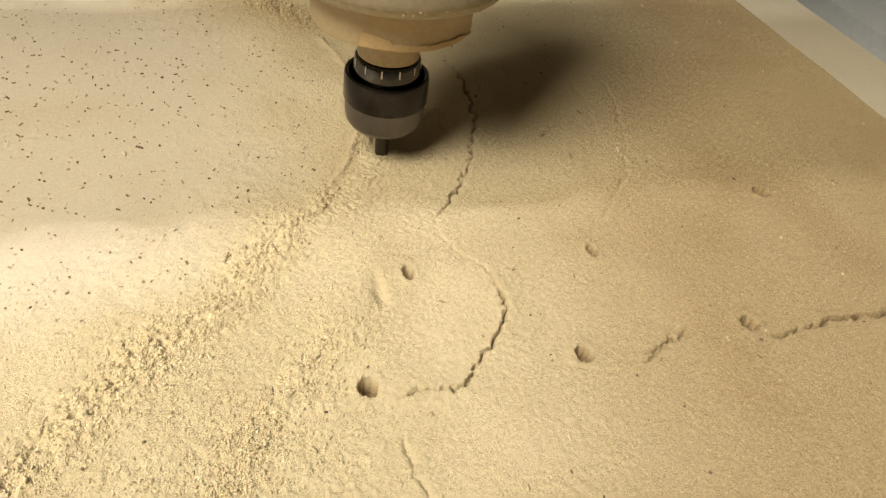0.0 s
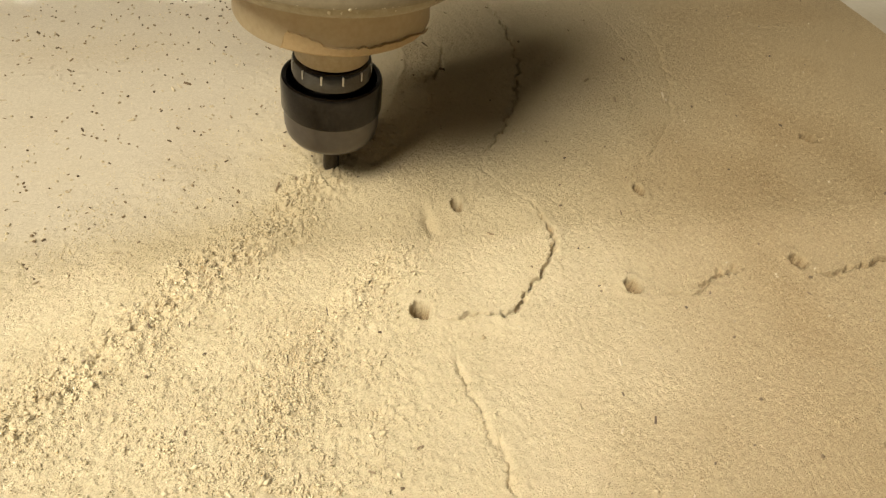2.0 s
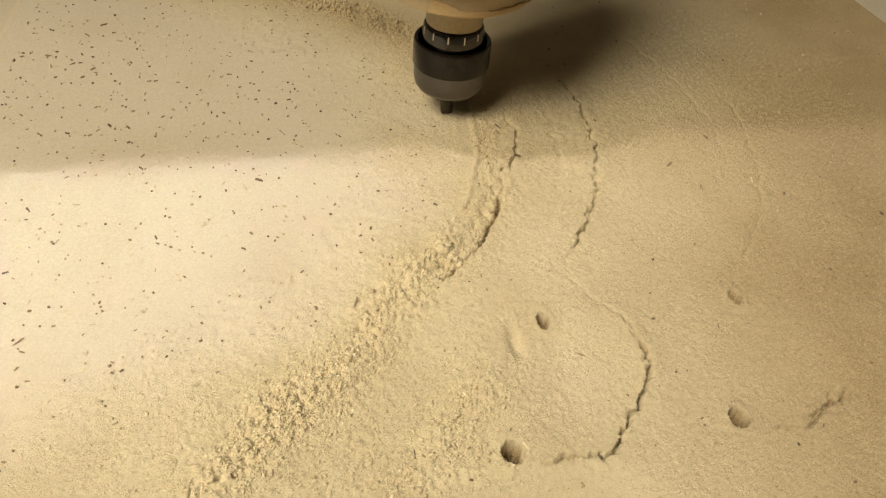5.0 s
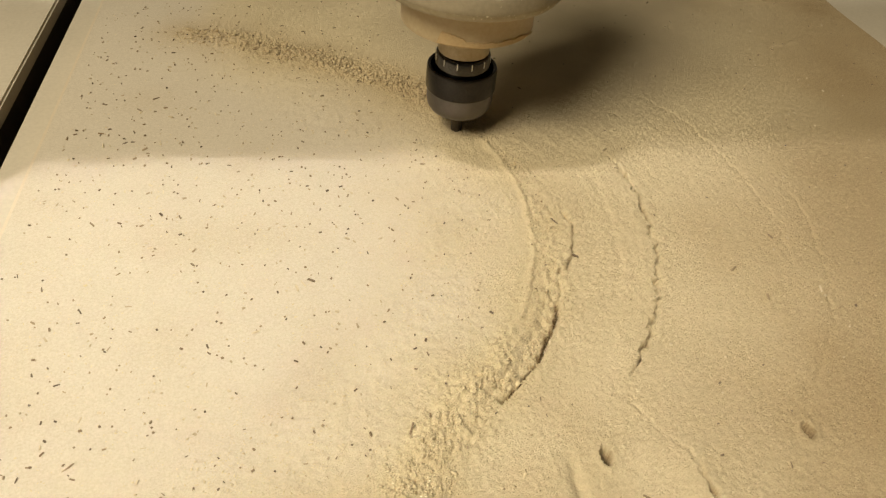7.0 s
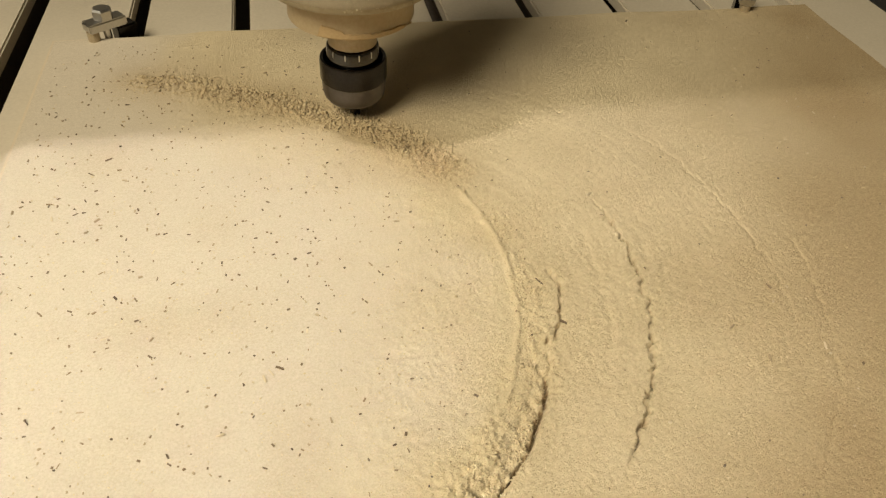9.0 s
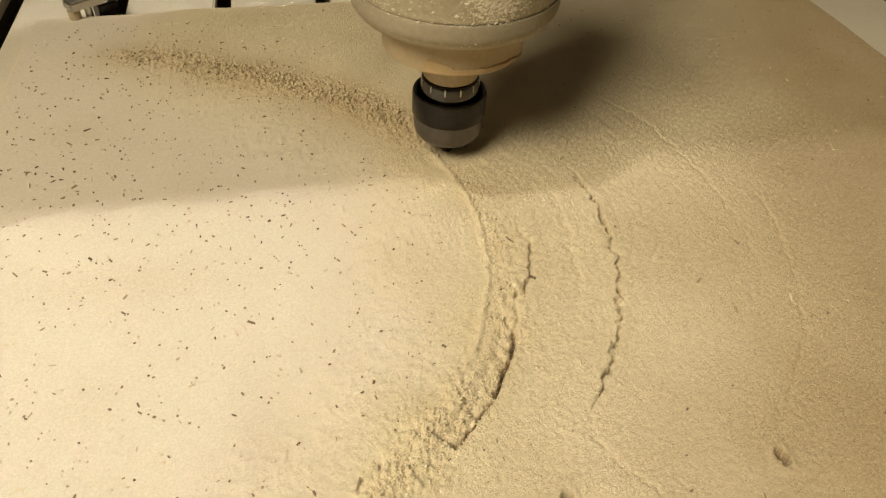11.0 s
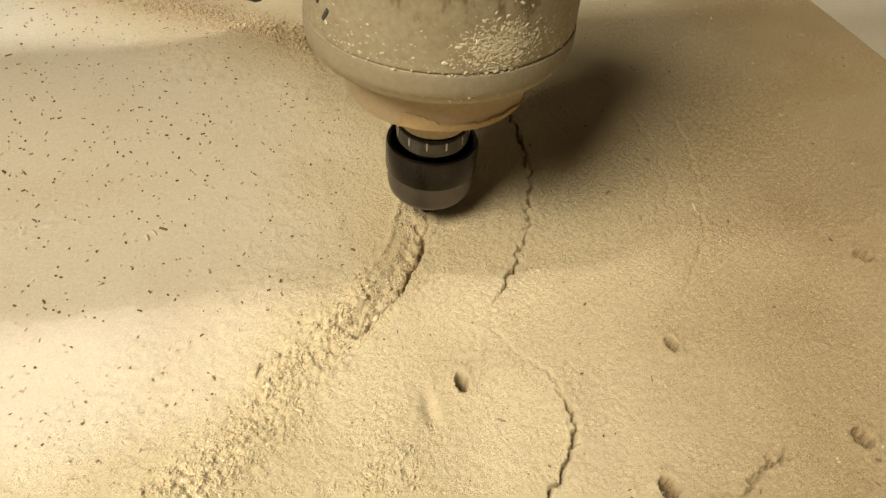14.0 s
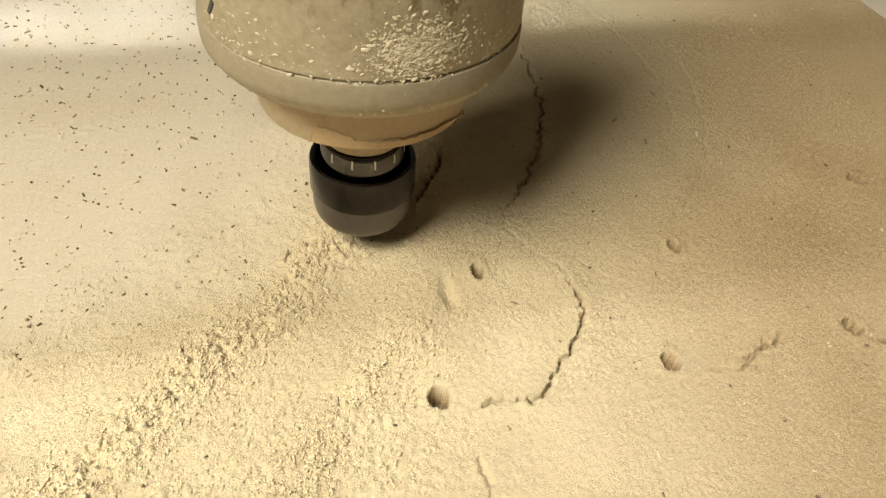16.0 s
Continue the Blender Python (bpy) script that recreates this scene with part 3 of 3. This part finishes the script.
plate("floor", -3, 3, -3, 3, -0.95, -0.90, FLOOR, "dark workshop floor")
plate("wall_north", -3, 3, 3, 3.1, -0.90, 3.3, WALL, "plain pale workshop wall")
plate("wall_south", -3, 3, -3.1, -3, -0.90, 3.3, WALL, "plain pale workshop wall")
plate("wall_east", 3, 3.1, -3, 3, -0.90, 3.3, WALL, "plain pale workshop wall")
plate("wall_west", -3.1, -3, -3, 3, -0.90, 3.3, WALL, "plain pale workshop wall")
plate("ceiling", -3, 3, -3, 3, 3.3, 3.35, CEIL, "plain pale workshop ceiling")


cover = tagged(part("machine_cabinet", box(5.62 * U, 10 * U, -4 * U, 5.0 * U, -0.90, -0.5 * U, 0.02), GREY_BOX), "grey painted machine cabinet beside the bed", "cabinet")


# ---- clamps ----
def clamp(m):
    thing = tagged(empty("step_clamp", m), "small steel hold-down clamp with bolt gripping the board's edge", "clamp", group="clamps on the board's edge")
    u = U
    part("clamp_bar", box(-0.15 * u, 0.15 * u, -0.065 * u, 0.065 * u, 0.06 * u, 0.13 * u, 0.0008), STEEL, thing)
    part("heel_block", box(0.06 * u, 0.22 * u, -0.06 * u, 0.06 * u, -0.12 * u, 0.055 * u, 0.0008), BLACK_STEEL, thing)
    part("bolt", lathe([(0.03 * u, -0.12 * u), (0.03 * u, 0.17 * u)], 20), STEEL, thing)
    part("nut", lathe([(0.075 * u, 0.132 * u), (0.075 * u, 0.20 * u), (0.06 * u, 0.215 * u)], 6), STEEL, thing)
    part("toe", lathe([(0.045 * u, -0.015 * u), (0.045 * u, 0.058 * u)], 16), BRASS, thing).location.x = -0.11 * u
    return thing


first = clamp(pose(-2.36 * U, 4.60 * U, 0, 0, 0, 35))
copy_thing(first, pose(3.05 * U, 4.60 * U, 0, 0, 0, 65))


# ---- spindle ----
def spindle():
    thing = tagged(empty("spindle", Matrix()), "dusty aluminium router spindle with black collet nut and cutter", "spindle")
    u = U

    def turned(name, profile, mat, label="", parent=thing, sharp=35):
        return part(name, lathe([(r * u, z * u) for r, z in profile], 96), mat, parent, label, sharp)

    body = turned("housing", [(0.30, 0.80), (0.47, 0.80), (0.49, 0.803), (0.516, 0.815), (0.534, 0.838), (0.545, 0.872), (0.545, 0.945), (0.538, 0.951), (0.538, 0.955), (0.546, 0.960), (0.5475, 0.968), (0.546, 1.5), (0.546, 2.1), (0.5, 2.16), (0.3, 2.16)], HOUSING)
    turned("lower_ring", [(0.547, 0.858), (0.5515, 0.872), (0.5525, 0.885), (0.5525, 0.940), (0.5505, 0.947), (0.53, 0.948), (0.53, 0.857)], HOUSING_RIM, "greyer ring round the housing's foot", body)
    cap = turned("nose_cap", [(0.12, 0.594), (0.372, 0.594), (0.383, 0.600), (0.388, 0.612), (0.386, 0.640), (0.390, 0.72), (0.398, 0.80), (0.2, 0.80)], CAP, "pale cap filmed with orange dust")
    turned("shaft", [(0.13, 0.30), (0.13, 0.398), (0.150, 0.398), (0.155, 0.404), (0.155, 0.66)], BRASS, "tan dusty shaft")
    turned("collar", [(0.10, 0.255), (0.182, 0.255), (0.178, 0.275), (0.172, 0.30), (0.168, 0.375), (0.163, 0.388), (0.148, 0.394), (0.13, 0.394)], COLLAR, "shiny dark turned steel collar")
    # bright steel ticks round the collar, standing in for its highlight streaks
    for k in range(12):
        a = math.radians(30 * k + 8)
        ob = part("collar_glint", box(-0.004 * u, 0.003 * u, -0.0035 * u, 0.0035 * u, 0.345 * u, 0.384 * u), STEEL, thing, "bright steel tick that imitates a glint on the collar")
        ob.matrix_local = Matrix.Translation((0.1675 * u * math.cos(a), 0.1675 * u * math.sin(a), 0)) @ Euler((0, 0, a)).to_matrix().to_4x4()
    nut = turned("collet_nut", [(0.165, 0.155), (0.213, 0.155), (0.217, 0.165), (0.217, 0.285), (0.212, 0.302), (0.203, 0.306), (0.192, 0.300), (0.186, 0.285), (0.180, 0.262)], BLACK_STEEL, "black spinning collet nut")
    turned("nut_skirt", [(0.05, 0.0), (0.150, 0.0), (0.180, 0.012), (0.199, 0.04), (0.207, 0.08), (0.209, 0.154), (0.15, 0.1545)], GREY_STEEL, "worn grey lower ring", nut)
    turned("cutter", [(0.026, -0.25), (0.036, -0.24), (0.036, -0.02), (0.04, -0.01), (0.04, 0.02)], DARK_CARBIDE, "dark carbide cutter")
    # grains of dust caked on the housing
    rng = np.random.default_rng(12)
    bm = bmesh.new()
    for k in range(2600):
        spread = k % 5
        az = radians(-81 + rng.normal(0, 7.5) if spread > 1 else -88 + rng.normal(0, 14) if spread else -90 + rng.uniform(-70, 70))
        z = rng.normal(1.055, 0.045) if spread > 1 else rng.normal(0.905, 0.028) if spread else rng.normal(0.965, 0.07)
        if not 0.84 < z < 1.34:
            continue
        r = 0.547 if z > 0.86 else 0.535
        g = rng.gamma(2.0, 0.0011) + 0.0013
        m = Matrix.Translation((r * u * math.cos(az), r * u * math.sin(az), z * u)) @ Euler((rng.uniform(-1, 1), 0.5 * rng.uniform(-1, 1), az)).to_matrix().to_4x4() @ Matrix.Diagonal((0.4 * g * u, g * u * rng.uniform(0.7, 2.0), g * u * rng.uniform(0.6, 1.1), 1))
        bmesh.ops.create_icosphere(bm, subdivisions=1, radius=1, matrix=m)
    for v in bm.verts:
        v.co += Vector((noise.noise(v.co * 9000), noise.noise(v.co * 8000 + Vector((7, 0, 0))), noise.noise(v.co * 8500))) * 0.0008 * u
    part("dust_crust", bm, DUST_CAKE, body, "pale flaky crust of dust")
    # a cake of dust with a ragged upper edge on the cap
    bm = bmesh.new()
    cols = []
    for k in range(61):
        share = k / 60
        az = radians(-126 + 98 * share)
        top = 0.604 + 0.034 * step(0.0, 0.04, share) * step(1.0, 0.75, share) + 0.045 * step(0.0, 0.05, share) * step(0.34, 0.06, share) + 0.012 * noise.noise((k * 0.35, 3, 0)) + 0.006 * noise.noise((k * 1.3, 5, 0))
        col = []
        for r, z in ((0.386, 0.602), (0.3925, 0.610), (0.3955, top - 0.004), (0.383, top)):
            col.append(bm.verts.new((r * u * math.cos(az), r * u * math.sin(az), max(z, 0.601) * u)))
        cols.append(col)
    for a, b in zip(cols, cols[1:]):
        for i in range(3):
            bm.faces.new((a[i], b[i], b[i + 1], a[i + 1]))
    part("dust_cake", bm, DUST_ORANGE, cap, "ragged cake of orange dust")
    # worn print: two short dark bars
    for n, (az, z) in enumerate(((-157, 1.11), (-153, 1.06), (-161, 1.16), (-165, 1.13))):
        bm = box(-0.006 * u, 0.006 * u, -0.007 * u, 0.007 * u, -0.03 * u, 0.03 * u)
        ob = part("print_mark", bm, PRINT, body, "faded dark print mark")
        ob.matrix_local = Matrix.Translation((0.545 * u * math.cos(radians(az)), 0.545 * u * math.sin(radians(az)), z * u)) @ Euler((radians(-35), 0, radians(az))).to_matrix().to_4x4()
    pts = smooth_curve([(-0.98, 0.62, 2.2), (-0.94, 0.61, 1.4), (-0.87, 0.60, 0.87), (-0.77, 0.59, 0.765), (-0.65, 0.59, 0.785), (-0.53, 0.60, 0.86), (-0.46, 0.60, 1.5), (-0.32, 0.62, 2.1)], 6)
    bm = bmesh.new()
    rings = []
    for k, p in enumerate(pts):
        d = pts[min(k + 1, len(pts) - 1)] - pts[max(k - 1, 0)]
        q = Vector(d).to_track_quat("Z", "Y")
        fat = 0.036 if k % 6 in (2, 3) else 0.027
        rings.append([bm.verts.new((Vector(p) + q @ Vector((fat * math.cos(a), fat * math.sin(a), 0))) * u) for a in np.linspace(0, 2 * math.pi, 10, endpoint=False)])
    for a, b in zip(rings, rings[1:]):
        for i in range(10):
            bm.faces.new((a[i], a[(i + 1) % 10], b[(i + 1) % 10], b[i]))
    part("cable", bm, CABLE, thing, "black cable looping down behind", 50)
    part("mount_plate", box(-0.15 * u, 0.15 * u, 0.56 * u, 0.70 * u, 1.75 * u, 5.2 * u, 0.003), PAINT, thing, "dark carriage plate")
    part("bracket", box(-0.2 * u, 0.2 * u, 0.3 * u, 1.25 * u, 5.0 * u, 5.215 * u, 0.003), PAINT, thing, "dark carriage under the rails")
    part("clamp_ring", lathe([(0.549 * u, 1.75 * u), (0.58 * u, 1.75 * u), (0.58 * u, 1.95 * u), (0.549 * u, 1.95 * u)], 48), PAINT, thing, "dark clamp round the housing")
    return thing


TOOL_HEAD = spindle()


# ---- dust lying in the cut until the tool comes through ----
def loose_dust():
    line = smooth_curve(PASS_B[:5], 6)
    made = []
    for k in range(0, 20):
        a, b = line[k], line[k + 1]
        c, way = (a + b) / 2, b - a
        rng = np.random.default_rng(300 + k)
        bm = bmesh.new()
        bmesh.ops.create_icosphere(bm, subdivisions=4, radius=1)
        half = 0.5 * float(np.hypot(*way)) + 0.09
        for v in bm.verts:
            p = v.co.copy()
            n = 1 + 0.22 * noise.noise(p * 2.2 + Vector((k * 3.1, 0, 0))) + 0.20 * noise.noise(p * 6 + Vector((0, k, 0))) + 0.14 * noise.noise(p * 15)
            v.co = Vector((p.x * half * n, p.y * 0.115 * n, p.z * (0.046 if p.z > 0 else 0.03) * n)) * U
        ob = part("dust_clod", bm, DUST)
        at = ob.data.attributes.new("depth", "FLOAT", "POINT")
        at.data.foreach_set("value", np.ones(len(ob.data.vertices), dtype=np.float32))
        tagged(ob, "loose clod of sawdust lying in the fresh cut", "sawdust", group="clods in the cut")
        m = pose(c[0] * U, (c[1]) * U, -0.034 * U, 0, 0, math.degrees(math.atan2(way[1], way[0])))
        ob.matrix_world = m
        made.append((ob, m, c))
    return made


CLODS = loose_dust()


# ---- gantry, above the view ----
def gantry():
    thing = tagged(empty("gantry", Matrix()), "dark painted gantry beam that carries the spindle", "gantry")
    u = U
    part("beam", box(-8.5 * u, 8.5 * u, -0.56 * u, 1.47 * u, 5.4 * u, 6.4 * u, 0.004), PAINT, thing)
    for y in (-0.2, 1.1):
        part("rail", box(-8.5 * u, 8.5 * u, (y - 0.12) * u, (y + 0.12) * u, 5.22 * u, 5.4 * u, 0.002), STEEL, thing)
    return thing


GANTRY = gantry()


def motions():
    walk(TOOL_HEAD, [(t, pose(x, y, z)) for t, x, y, z in TOOL])
    for ob, m, c in CLODS:
        t = 2.3 + 1.9 * (c[1] - 0.34) / 0.9
        sunk = Matrix.Translation((0, 0, -0.16 * U)) @ m
        walk(ob, [(0, m), (t - 0.1, m), (t + 0.2, sunk), (16, sunk)])
    walk(GANTRY, [(t, pose(0, y, 0)) for t, x, y, z in TOOL])


motions()
